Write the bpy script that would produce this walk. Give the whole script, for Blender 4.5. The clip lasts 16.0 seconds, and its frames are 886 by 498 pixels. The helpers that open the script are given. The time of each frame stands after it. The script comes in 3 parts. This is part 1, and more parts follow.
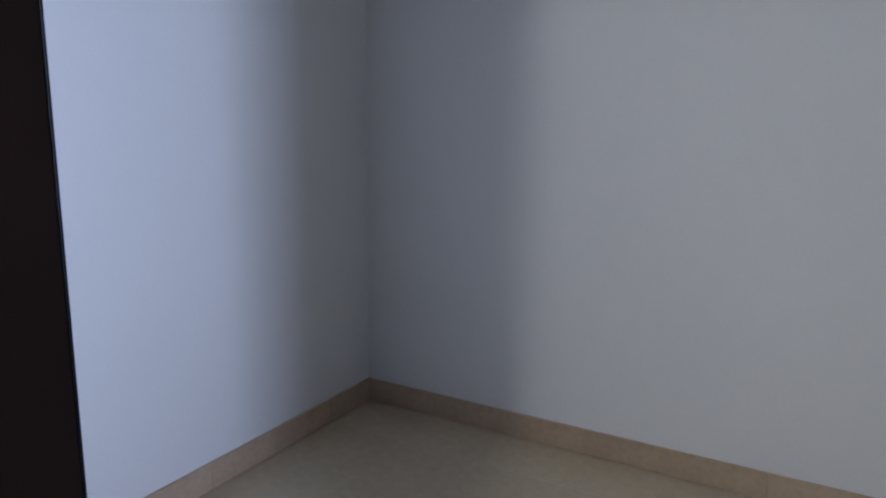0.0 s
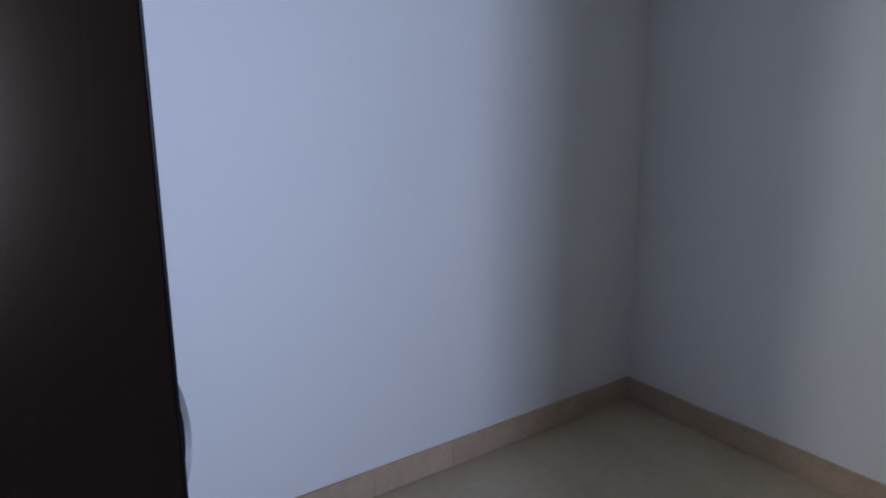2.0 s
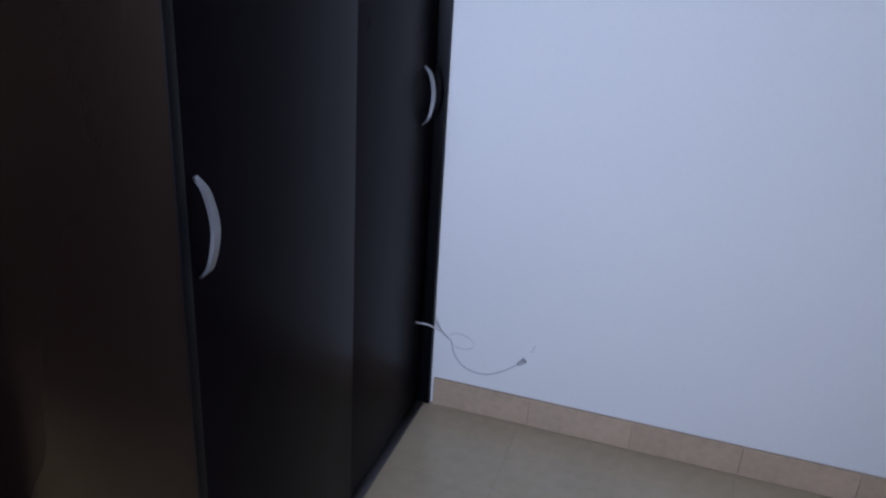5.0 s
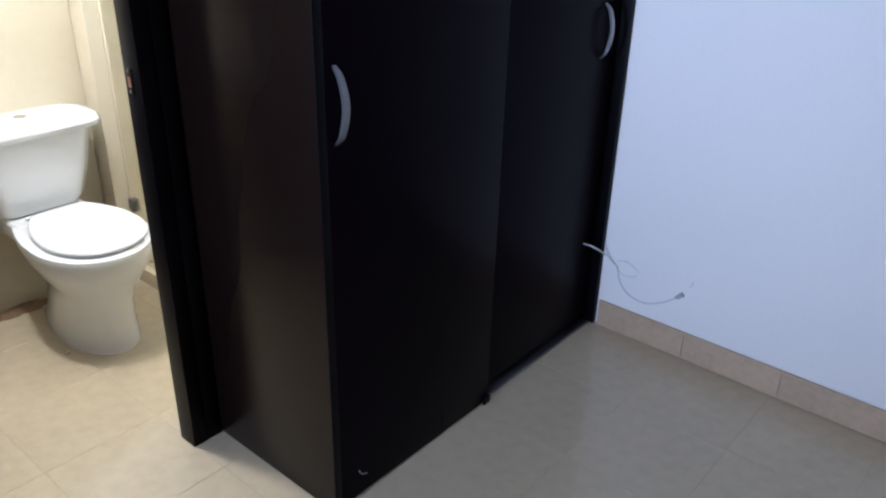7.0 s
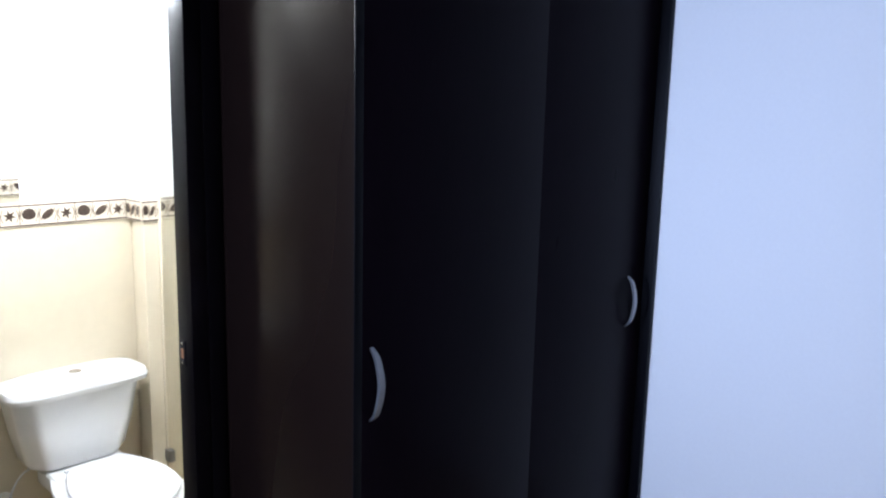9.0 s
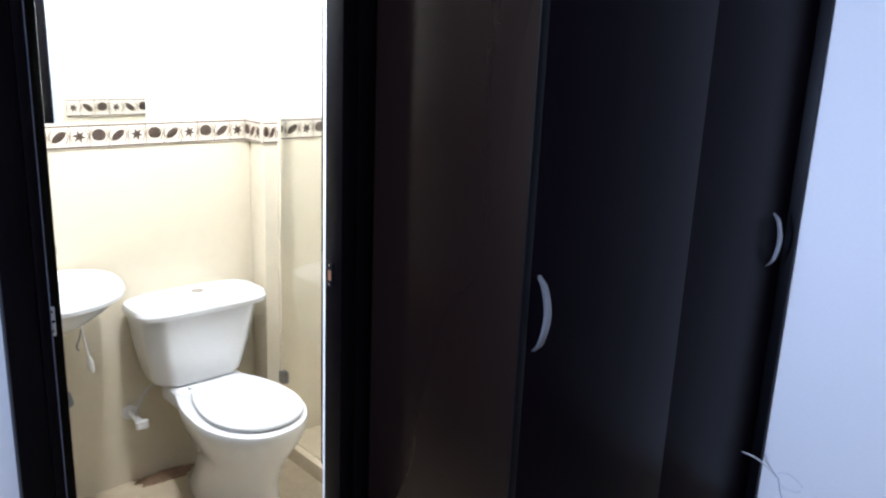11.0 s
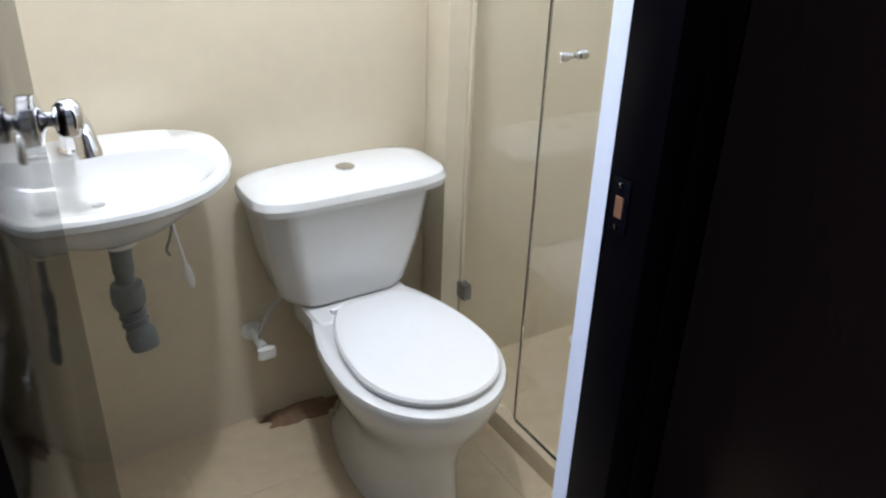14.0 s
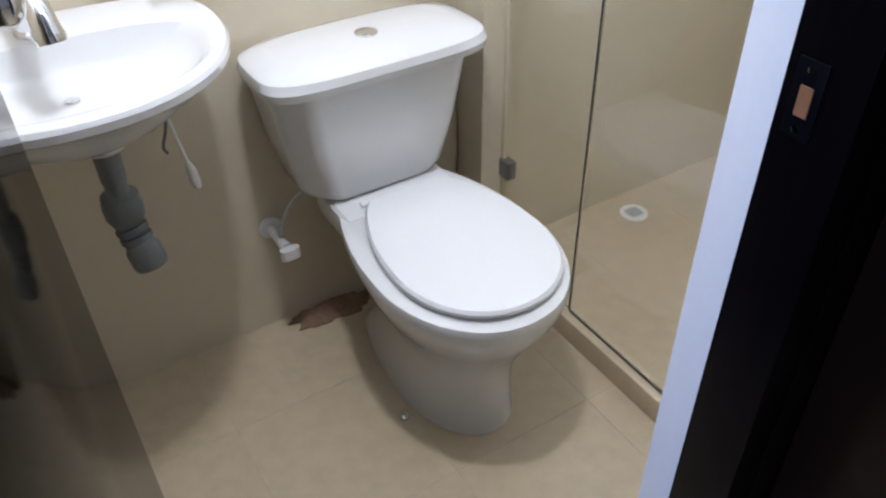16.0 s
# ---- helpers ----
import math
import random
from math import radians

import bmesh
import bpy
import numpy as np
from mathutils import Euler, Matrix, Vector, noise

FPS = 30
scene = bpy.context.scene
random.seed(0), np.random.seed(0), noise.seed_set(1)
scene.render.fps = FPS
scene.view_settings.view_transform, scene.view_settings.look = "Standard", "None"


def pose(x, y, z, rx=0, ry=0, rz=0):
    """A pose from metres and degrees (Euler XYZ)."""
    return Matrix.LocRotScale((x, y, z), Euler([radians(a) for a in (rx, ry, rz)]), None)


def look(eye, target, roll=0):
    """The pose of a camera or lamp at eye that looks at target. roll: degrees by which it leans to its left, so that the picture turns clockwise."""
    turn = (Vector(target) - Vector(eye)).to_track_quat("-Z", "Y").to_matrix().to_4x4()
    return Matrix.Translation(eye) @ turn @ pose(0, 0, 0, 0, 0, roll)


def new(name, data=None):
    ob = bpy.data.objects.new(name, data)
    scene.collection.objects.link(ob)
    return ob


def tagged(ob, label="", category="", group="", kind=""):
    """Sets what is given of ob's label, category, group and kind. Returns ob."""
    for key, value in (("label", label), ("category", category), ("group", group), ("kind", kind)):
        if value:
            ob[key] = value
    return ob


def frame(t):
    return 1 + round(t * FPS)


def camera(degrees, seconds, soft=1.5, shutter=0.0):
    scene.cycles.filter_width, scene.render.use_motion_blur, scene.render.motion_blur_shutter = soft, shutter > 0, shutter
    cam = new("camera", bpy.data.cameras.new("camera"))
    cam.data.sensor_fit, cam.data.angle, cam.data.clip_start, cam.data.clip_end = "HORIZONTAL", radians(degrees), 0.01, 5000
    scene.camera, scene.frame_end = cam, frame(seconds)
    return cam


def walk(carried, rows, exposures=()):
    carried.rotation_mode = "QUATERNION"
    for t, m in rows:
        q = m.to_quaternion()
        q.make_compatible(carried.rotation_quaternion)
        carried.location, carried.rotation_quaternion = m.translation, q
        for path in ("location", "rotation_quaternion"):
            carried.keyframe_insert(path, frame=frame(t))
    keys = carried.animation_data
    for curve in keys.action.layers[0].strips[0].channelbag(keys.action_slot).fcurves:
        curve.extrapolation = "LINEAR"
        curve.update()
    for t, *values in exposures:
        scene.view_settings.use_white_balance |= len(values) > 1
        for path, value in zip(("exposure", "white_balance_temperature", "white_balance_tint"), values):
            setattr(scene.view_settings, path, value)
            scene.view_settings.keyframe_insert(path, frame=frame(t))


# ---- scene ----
cam = camera(58.8, 16.0, soft=2.2)
ROWS = [
    (0.0, pose(-0.674, -0.075, 1.381, 78.04, -0.66, -149.75)),
    (0.3, pose(-0.681, -0.089, 1.403, 81.76, -0.13, -148.63)),
    (0.6, pose(-0.703, -0.102, 1.421, 83.55, 0.11, -147.87)),
    (0.9, pose(-0.697, -0.116, 1.426, 81.05, 0.29, -146.23)),
    (1.2, pose(-0.708, -0.140, 1.428, 78.93, 1.15, -141.62)),
    (1.5, pose(-0.738, -0.194, 1.427, 77.40, -0.34, -135.23)),
    (1.8, pose(-0.753, -0.261, 1.446, 76.37, -0.62, -129.79)),
    (2.1, pose(-0.767, -0.316, 1.465, 75.11, 0.49, -124.64)),
    (2.5, pose(-0.785, -0.386, 1.491, 75.57, 1.32, -113.97)),
    (3.0, pose(-0.787, -0.518, 1.531, 74.32, 1.64, -98.88)),
    (3.2, pose(-0.775, -0.620, 1.568, 73.04, -0.95, -92.60)),
    (5.3, look((-0.881, -1.229, 1.472), (0.811, -0.570, 0.634), 3.1)),
    (5.5, pose(-0.861, -1.266, 1.470, 63.11, -2.63, -63.66)),
    (6.0, look((-0.936, -1.400, 1.453), (0.559, -0.489, 0.485), -0.0)),
    (6.5, look((-0.997, -1.539, 1.441), (0.422, -0.556, 0.430), 1.0)),
    (7.0, look((-0.968, -1.659, 1.482), (0.406, -0.509, 0.595), 1.5)),
    (7.5, look((-0.955, -1.707, 1.538), (0.444, -0.443, 0.870), 1.3)),
    (8.0, look((-0.981, -1.713, 1.591), (0.466, -0.402, 1.162), 1.1)),
    (8.2, look((-0.990, -1.710, 1.609), (0.473, -0.395, 1.250), 0.9)),
    (10.3, look((-1.055, -1.634, 1.602), (0.318, -0.227, 1.238), 2.0)),
    (10.5, look((-1.090, -1.586, 1.605), (0.269, -0.181, 1.187), 2.4)),
    (11.0, look((-1.122, -1.490, 1.560), (0.200, -0.076, 1.058), 2.4)),
    (11.5, look((-1.058, -1.374, 1.518), (0.203, 0.067, 0.937), 2.5)),
    (12.0, look((-0.912, -1.208, 1.488), (0.208, 0.318, 0.842), 1.8)),
    (12.5, look((-0.824, -1.027, 1.455), (0.254, 0.490, 0.722), 1.2)),
    (13.0, look((-0.790, -0.856, 1.410), (0.263, 0.648, 0.612), 0.6)),
    (13.5, look((-0.746, -0.696, 1.389), (0.273, 0.822, 0.578), 1.1)),
    (14.0, look((-0.664, -0.555, 1.362), (0.282, 0.948, 0.443), 1.9)),
    (14.5, look((-0.637, -0.418, 1.345), (0.350, 1.046, 0.406), 0.5)),
    (15.0, look((-0.608, -0.340, 1.346), (0.376, 1.059, 0.310), -0.1)),
    (15.5, look((-0.580, -0.328, 1.322), (0.255, 1.056, 0.146), -1.6)),
    (16.0, look((-0.590, -0.302, 1.297), (0.227, 1.037, 0.056), -1.2)),
]
EXPOSURES = [(0.0, -0.2, 6500, 10), (1.0, -0.2, 6500, 10), (1.5, -0.35, 6500, 10), (2.5, -0.45, 6400, 11), (3.2, -0.35, 6300, 10), (5.5, -0.1, 6650, 10), (6.5, -0.15, 6650, 10),
             (7.0, 0.15, 6400, 9), (8.0, 0.27, 6150, 10), (11.0, 0.28, 6150, 10), (12.0, 0.1, 6200, 10), (13.0, -0.3, 6150, 9), (14.5, -0.65, 6150, 12), (16.0, -0.7, 6100, 14)]
walk(cam, ROWS, EXPOSURES)

# ---------------------------------------------------------------- light
world = bpy.data.worlds.new("sky")
scene.world = world
world.use_nodes = True
wn = world.node_tree
sky = wn.nodes.new("ShaderNodeTexSky")
sky.sky_type, sky.sun_disc = "NISHITA", False
sky.sun_elevation, sky.sun_rotation = radians(40), radians(120)
wn.links.new(sky.outputs[0], wn.nodes["Background"].inputs[0])
wn.nodes["Background"].inputs[1].default_value = 0.12


def lamp(name, kind, m, energy, color, **more):
    d = bpy.data.lights.new(name, kind)
    d.energy, d.color = energy, color
    if "size" in more:
        d.shape, d.size, d.size_y = "RECTANGLE", more["size"], more["size_y"]
    if "radius" in more:
        d.shadow_soft_size = more["radius"]
    ob = new(name, d)
    ob.matrix_world = m
    return ob


sun = bpy.data.lights.new("sun", "SUN")
sun.energy, sun.angle, sun.color = 2.0, radians(0.6), (1.0, 0.95, 0.88)
new("sun", sun).matrix_world = look((5, -6, 6), (0, 0, 0))

# the plan, in metres
XE, YS, XW, H, HB = 1.256, -2.762, -3.0, 2.3, 2.15      # east wall, south wall, window wall, ceiling
YC, XC = -1.234, -1.35                          # corner of the unseen wall added to cut the window light
YB, YSB, XL, XG = 1.08, 1.03, -0.80, 0.345      # bathroom back wall, shower back wall, left wall, shower glass
XJL, XJR, YW, TW, YV = -0.725, -0.092, -0.015, 0.050, 0.095  # door opening and the two faces of its wall
D, W = 0.52, 1.234                             # wardrobe depth and width
WIN = (-0.80, -0.50, 0.95, 1.95)               # window: y range, z range

daylight = lamp("window_daylight", "AREA", look((XW - 0.03, (WIN[0] + WIN[1]) / 2, (WIN[2] + WIN[3]) / 2), (5, (WIN[0] + WIN[1]) / 2, 1.2)),
     31, (0.54, 0.66, 1.0), size=WIN[1] - WIN[0], size_y=WIN[3] - WIN[2])
daylight.data.spread = radians(85)
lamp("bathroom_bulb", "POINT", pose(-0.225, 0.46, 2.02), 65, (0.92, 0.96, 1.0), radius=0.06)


# ---------------------------------------------------------------- materials
def material(name, color, rough=0.5, metal=0.0, vary=0.12, scale=4.0, fine=60.0, bump=0.05, stretch=(1, 1, 1), coat=0.0, pieces=0.0, spec=0.5, tint=(1, 1, 1)):
    """Principled with large and fine variation of colour, a varied gloss and fine relief."""
    m = bpy.data.materials.new(name)
    m.use_nodes = True
    t = m.node_tree
    n, ln = t.nodes, t.links
    p = n["Principled BSDF"]
    co = n.new("ShaderNodeTexCoord")
    mp = n.new("ShaderNodeMapping")
    mp.inputs["Scale"].default_value = stretch
    ln.new(co.outputs["Object"], mp.inputs[0])
    a, b = n.new("ShaderNodeTexNoise"), n.new("ShaderNodeTexNoise")
    for tex, s, det in ((a, scale, 4), (b, fine, 6)):
        ln.new(mp.outputs[0], tex.inputs["Vector"])
        tex.inputs["Scale"].default_value, tex.inputs["Detail"].default_value = s, det
    mix = n.new("ShaderNodeMath")
    mix.operation = "MULTIPLY_ADD"
    ln.new(b.outputs[0], mix.inputs[0])
    mix.inputs[1].default_value = 0.5
    half = n.new("ShaderNodeMath")
    half.operation = "MULTIPLY"
    half.inputs[1].default_value = 0.5
    ln.new(a.outputs[0], half.inputs[0])
    ln.new(half.outputs[0], mix.inputs[2])
    ramp = n.new("ShaderNodeValToRGB")
    lo, hi = [max(0, c * (1 - vary)) for c in color], [min(1, c * (1 + vary)) for c in color]
    ramp.color_ramp.elements[0].color, ramp.color_ramp.elements[1].color = (*lo, 1), (*hi, 1)
    ramp.color_ramp.elements[0].position, ramp.color_ramp.elements[1].position = 0.32, 0.68
    ln.new(mix.outputs[0], ramp.inputs[0])
    out = ramp.outputs[0]
    if pieces:
        info, hsv, mr = n.new("ShaderNodeObjectInfo"), n.new("ShaderNodeHueSaturation"), n.new("ShaderNodeMapRange")
        ln.new(info.outputs["Random"], mr.inputs[0])
        mr.inputs[3].default_value, mr.inputs[4].default_value = 1 - pieces, 1 + pieces
        ln.new(mr.outputs[0], hsv.inputs["Value"])
        ln.new(out, hsv.inputs["Color"])
        out = hsv.outputs[0]
    ln.new(out, p.inputs["Base Color"])
    rr = n.new("ShaderNodeMapRange")
    rr.inputs[3].default_value, rr.inputs[4].default_value = max(0.02, rough * 0.8), min(1, rough * 1.2)
    ln.new(a.outputs[0], rr.inputs[0])
    ln.new(rr.outputs[0], p.inputs["Roughness"])
    p.inputs["Metallic"].default_value = metal
    p.inputs["Coat Weight"].default_value = coat
    p.inputs["Coat Roughness"].default_value = 0.12
    p.inputs["Specular IOR Level"].default_value = spec
    p.inputs["Specular Tint"].default_value = (*tint, 1)
    if bump:
        bp = n.new("ShaderNodeBump")
        bp.inputs["Strength"].default_value, bp.inputs["Distance"].default_value = bump, 0.003
        ln.new(b.outputs[0], bp.inputs["Height"])
        ln.new(bp.outputs[0], p.inputs["Normal"])
    return m


def clear(name, color, rough=0.0, ior=1.45):
    m = bpy.data.materials.new(name)
    m.use_nodes = True
    p = m.node_tree.nodes["Principled BSDF"]
    p.inputs["Base Color"].default_value = (*color, 1)
    p.inputs["Transmission Weight"].default_value, p.inputs["Roughness"].default_value, p.inputs["IOR"].default_value = 1, rough, ior
    return m


PAINT = material("white_wall_paint", (0.78, 0.78, 0.77), 0.75, vary=0.02, scale=1.5, fine=90, bump=0.10)
CEIL = material("ceiling_paint", (0.78, 0.78, 0.77), 0.8, vary=0.02, scale=1.5, fine=120, bump=0.06)
WOOD = material("espresso_laminate", (0.0062, 0.0034, 0.0028), 0.27, vary=0.10, scale=0.8, fine=70, bump=0.010, stretch=(1.0, 1.0, 0.3), spec=0.14, tint=(1.0, 0.80, 0.56))
DOORW = material("espresso_door_laminate", (0.0042, 0.0023, 0.0042), 0.30, vary=0.25, scale=3, fine=34, bump=0.02, stretch=(3, 3, 0.5), spec=0.03, tint=(0.92, 0.86, 1.0))
JAMBW = material("espresso_jamb_varnish", (0.0022, 0.0016, 0.0022), 0.35, vary=0.4, scale=3, fine=34, bump=0.03, stretch=(9, 9, 0.35), spec=0.05)
WOODX = material("espresso_door_varnish", (0.003, 0.0022, 0.002), 0.07, vary=0.3, scale=3, fine=34, bump=0.008, stretch=(3, 3, 0.5), spec=0.065)
EDGE = material("black_edge_strip", (0.0025, 0.0025, 0.004), 0.4, vary=0.2, bump=0.02, spec=0.08)
FLOOR = material("beige_porcelain_tile", (0.53, 0.435, 0.305), 0.15, vary=0.09, scale=2.2, fine=26, bump=0.008, pieces=0.012)
SKIRT = material("beige_skirting_tile", (0.47, 0.35, 0.245), 0.3, vary=0.12, scale=6, fine=50, bump=0.02, pieces=0.05)
GROUT = material("tile_grout", (0.485, 0.395, 0.28), 0.9, vary=0.15, fine=150, bump=0.2)
GROUTL = material("pale_skirting_grout", (0.58, 0.48, 0.38), 0.9, vary=0.15, fine=150, bump=0.2)
CREAM = material("cream_wall_tile", (0.63, 0.555, 0.42), 0.13, vary=0.035, scale=3, fine=25, bump=0.010, pieces=0.012)
BORDER = material("border_tile_cream", (0.66, 0.58, 0.47), 0.25, vary=0.12, scale=30, fine=160, bump=0.05)
BROWN = material("border_motif_brown", (0.055, 0.035, 0.025), 0.35, vary=0.5, scale=40, fine=200, bump=0.1)
TAN = material("border_motif_tan", (0.30, 0.22, 0.15), 0.35, vary=0.4, scale=40, fine=200, bump=0.1)
PORC = material("white_porcelain", (0.75, 0.75, 0.75), 0.07, vary=0.012, scale=3, fine=40, bump=0.0, coat=0.3)
SEAT = material("white_seat_plastic", (0.80, 0.80, 0.81), 0.22, vary=0.012, scale=3, fine=60, bump=0.01)
CHROME = material("chrome", (0.75, 0.75, 0.77), 0.10, metal=1.0, vary=0.05, bump=0.0)
STEEL = material("brushed_steel", (0.29, 0.29, 0.30), 0.40, metal=1.0, vary=0.10, fine=120, bump=0.03)
PVC = material("grey_pvc", (0.17, 0.18, 0.18), 0.45, vary=0.12, scale=12, fine=90, bump=0.03)
WHITEPL = material("white_plastic", (0.75, 0.74, 0.72), 0.4, vary=0.04, bump=0.01)
# darkens the unseen walls so less light bounces; also colours the bent wire
DULLGREY = material("unseen_wall_and_wire_grey", (0.22, 0.22, 0.22), 0.8, vary=0.03, scale=1.5, fine=90, bump=0.08)
RUBBER = material("black_seal", (0.01, 0.01, 0.01), 0.6, bump=0.02)
RAW = material("raw_mortar", (0.20, 0.12, 0.07), 0.9, vary=0.35, scale=20, fine=90, bump=0.5)
BRASS = material("bare_wood_mortise", (0.24, 0.10, 0.04), 0.7, vary=0.25, fine=80, bump=0.2)
MIRROR = material("mirror_silver", (0.88, 0.90, 0.90), 0.02, metal=1.0, vary=0.0, bump=0.0)
GLASS = clear("clear_glass", (0.97, 0.99, 0.98))
SCUFF = material("grey_scuff", (0.38, 0.38, 0.40), 0.8, vary=0.3, scale=30, fine=120, bump=0.1)
GREYW = material("pale_grey_lead", (0.52, 0.53, 0.56), 0.6, vary=0.2, bump=0.0)
ZINC = material("zinc_plated_steel", (0.62, 0.63, 0.66), 0.45, metal=0.35, vary=0.12, fine=90, bump=0.03)
WIRE = material("white_cable", (0.62, 0.62, 0.62), 0.5, vary=0.1, bump=0.0)
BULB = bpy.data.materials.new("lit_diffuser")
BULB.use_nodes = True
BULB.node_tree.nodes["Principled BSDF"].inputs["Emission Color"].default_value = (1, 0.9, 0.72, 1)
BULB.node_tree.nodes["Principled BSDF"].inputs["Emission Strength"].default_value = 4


# ---------------------------------------------------------------- mesh tools
def mesh_of(bm, name, mat, smooth=True, angle=35):
    bmesh.ops.recalc_face_normals(bm, faces=bm.faces)
    me = bpy.data.meshes.new(name)
    bm.to_mesh(me)
    bm.free()
    for mm in (mat if isinstance(mat, (list, tuple)) else [mat]):
        me.materials.append(mm)
    if smooth:
        me.shade_smooth()
        me.set_sharp_from_angle(angle=radians(angle))
    return me


def part(name, bm, mat, parent=None, label=""):
    ob = new(name, mesh_of(bm, name, mat))
    if parent is not None:
        ob.parent = parent
        ob.matrix_parent_inverse = parent.matrix_world.inverted()
    return tagged(ob, label)


def empty(name, x, y, z, label, category, group=""):
    ob = new(name)
    ob.empty_display_size = 0.05
    ob.matrix_world = pose(x, y, z)
    bpy.context.view_layer.update()
    return tagged(ob, label, category, group)


def box(x0, x1, y0, y1, z0, z1, bevel=0.0, bm=None, seg=2):
    b = bmesh.new()
    bmesh.ops.create_cube(b, size=1)
    for v in b.verts:
        v.co = ((x0 + x1) / 2 + v.co.x * (x1 - x0), (y0 + y1) / 2 + v.co.y * (y1 - y0), (z0 + z1) / 2 + v.co.z * (z1 - z0))
    if bevel:
        bmesh.ops.bevel(b, geom=b.edges[:], offset=bevel, segments=seg, affect="EDGES", profile=0.6)
    return merge(bm, b)


def merge(bm, b):
    if bm is None:
        return b
    me = bpy.data.meshes.new("tmp")
    b.to_mesh(me)
    b.free()
    bm.from_mesh(me)
    bpy.data.meshes.remove(me)
    return bm


def loft(rings, bm=None, cap0=True, cap1=True):
    """Skin through closed rings of equal length."""
    b = bmesh.new()
    vs = [[b.verts.new(p) for p in r] for r in rings]
    n = len(rings[0])
    for r0, r1 in zip(vs, vs[1:]):
        for i in range(n):
            b.faces.new((r0[i], r0[(i + 1) % n], r1[(i + 1) % n], r1[i]))
    if cap0:
        b.faces.new(vs[0][::-1])
    if cap1:
        b.faces.new(vs[-1])
    return merge(bm, b)


def tube(points, radius, bm=None, n=12):
    """A round bar along points; radius may be one number or one for each point."""
    pts = [Vector(p) for p in points]
    rad = radius if isinstance(radius, (list, tuple)) else [radius] * len(pts)
    rings, up = [], None
    for i, p in enumerate(pts):
        d = (pts[min(i + 1, len(pts) - 1)] - pts[max(i - 1, 0)]).normalized()
        if up is None:
            up = d.orthogonal().normalized()
        up = (up - d * up.dot(d)).normalized()
        side = d.cross(up)
        rings.append([p + (up * math.cos(a) + side * math.sin(a)) * rad[i] for a in (2 * math.pi * k / n for k in range(n))])
    return loft(rings, bm)


def curve_points(ctrl, steps=8):
    """Catmull-Rom through control points."""
    c = [Vector(p) for p in ctrl]
    c = [c[0] * 2 - c[1]] + c + [c[-1] * 2 - c[-2]]
    out = []
    for i in range(1, len(c) - 2):
        for k in range(steps):
            t = k / steps
            a, b, d, e = c[i - 1], c[i], c[i + 1], c[i + 2]
            out.append(0.5 * (2 * b + (d - a) * t + (2 * a - 5 * b + 4 * d - e) * t * t + (3 * b - a - 3 * d + e) * t ** 3))
    return out + [c[-2]]


def lathe(profile, cx, cy, cz, bm=None, n=24):
    return loft([[(cx + r * math.cos(a), cy + r * math.sin(a), cz + z) for a in (2 * math.pi * k / n for k in range(n))] for r, z in profile], bm)


def structure(name, bm, mat, label, category):
    return tagged(part(name, bm, mat), label, category, kind="structure")


# ---------------------------------------------------------------- structure
structure("floor", box(XW - 0.3, 1.6, YS - 0.2, 1.4, -0.12, -0.0008), GROUT, "beige porcelain tile floor with thin joints", "floor")
structure("ceiling", box(XW - 0.3, 1.6, YS - 0.2, TW, H, H + 0.12), CEIL, "plain white painted bedroom ceiling", "ceiling")
structure("ceiling_bathroom", box(XL - 0.1, 1.45, TW + 0.001, 1.3, HB, HB + 0.1), CEIL, "plain white bathroom ceiling", "ceiling")
wall_east = structure("wall_east", box(XE, XE + 0.15, YS, 0.0, 0, H), PAINT, "white painted wall with faint scuffs", "wall")
wall_south = structure("wall_south", box(XC - 0.15, XE + 0.15, YS - 0.15, YS, 0, H), PAINT, "white painted bedroom wall", "wall")
# unseen blocker: its corner gives the light on the east wall a soft edge
structure("wall_beam_cut", box(XW, XC, YC - 0.12, YC, 0, H, 0.004), DULLGREY, "unseen grey wall added to cut the window light", "wall")
# walls out of view, made dull grey to hold down the bounce
structure("wall_corner", box(XC - 0.15, XC, YS, YC - 0.12, 0, H), DULLGREY, "unseen wall closing the room, greyed to lower bounced light", "wall")
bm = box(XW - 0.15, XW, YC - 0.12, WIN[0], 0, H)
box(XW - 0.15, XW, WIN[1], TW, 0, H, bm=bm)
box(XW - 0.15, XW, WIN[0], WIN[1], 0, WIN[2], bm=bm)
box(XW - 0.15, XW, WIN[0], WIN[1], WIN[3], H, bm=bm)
structure("wall_window", bm, DULLGREY, "unseen wall with a window opening, greyed to lower bounced light", "wall")
bm = box(XW, XJL - 0.02, YW, TW, 0, H)
box(XJL - 0.02, XJR + 0.02, YW, TW, 2.05, H, bm=bm)
box(XJR + 0.061, -0.002, YW, TW, 0, H, bm=bm)
box(XJR + 0.02, XJR + 0.061, YW, TW, 2.05, H, bm=bm)
box(-0.002, XE + 0.15, 0, TW, 0, H, bm=bm)
wall_door = structure("wall_door", bm, PAINT, "white painted wall with the bathroom doorway", "wall")

# bathroom shell, lined with cream tile below the border and painted above
ZB0, ZB1 = 1.20, 1.277
def lined(name, x0, x1, y0, y1, label):
    structure(name, box(x0, x1, y0, y1, ZB1, HB), PAINT, "white painted wall above " + label, "wall")
    return structure(name + "_tiled", box(x0, x1, y0, y1, 0, ZB1 - 0.001), CREAM, "glossy cream tiled wall with a brown border", "wall")

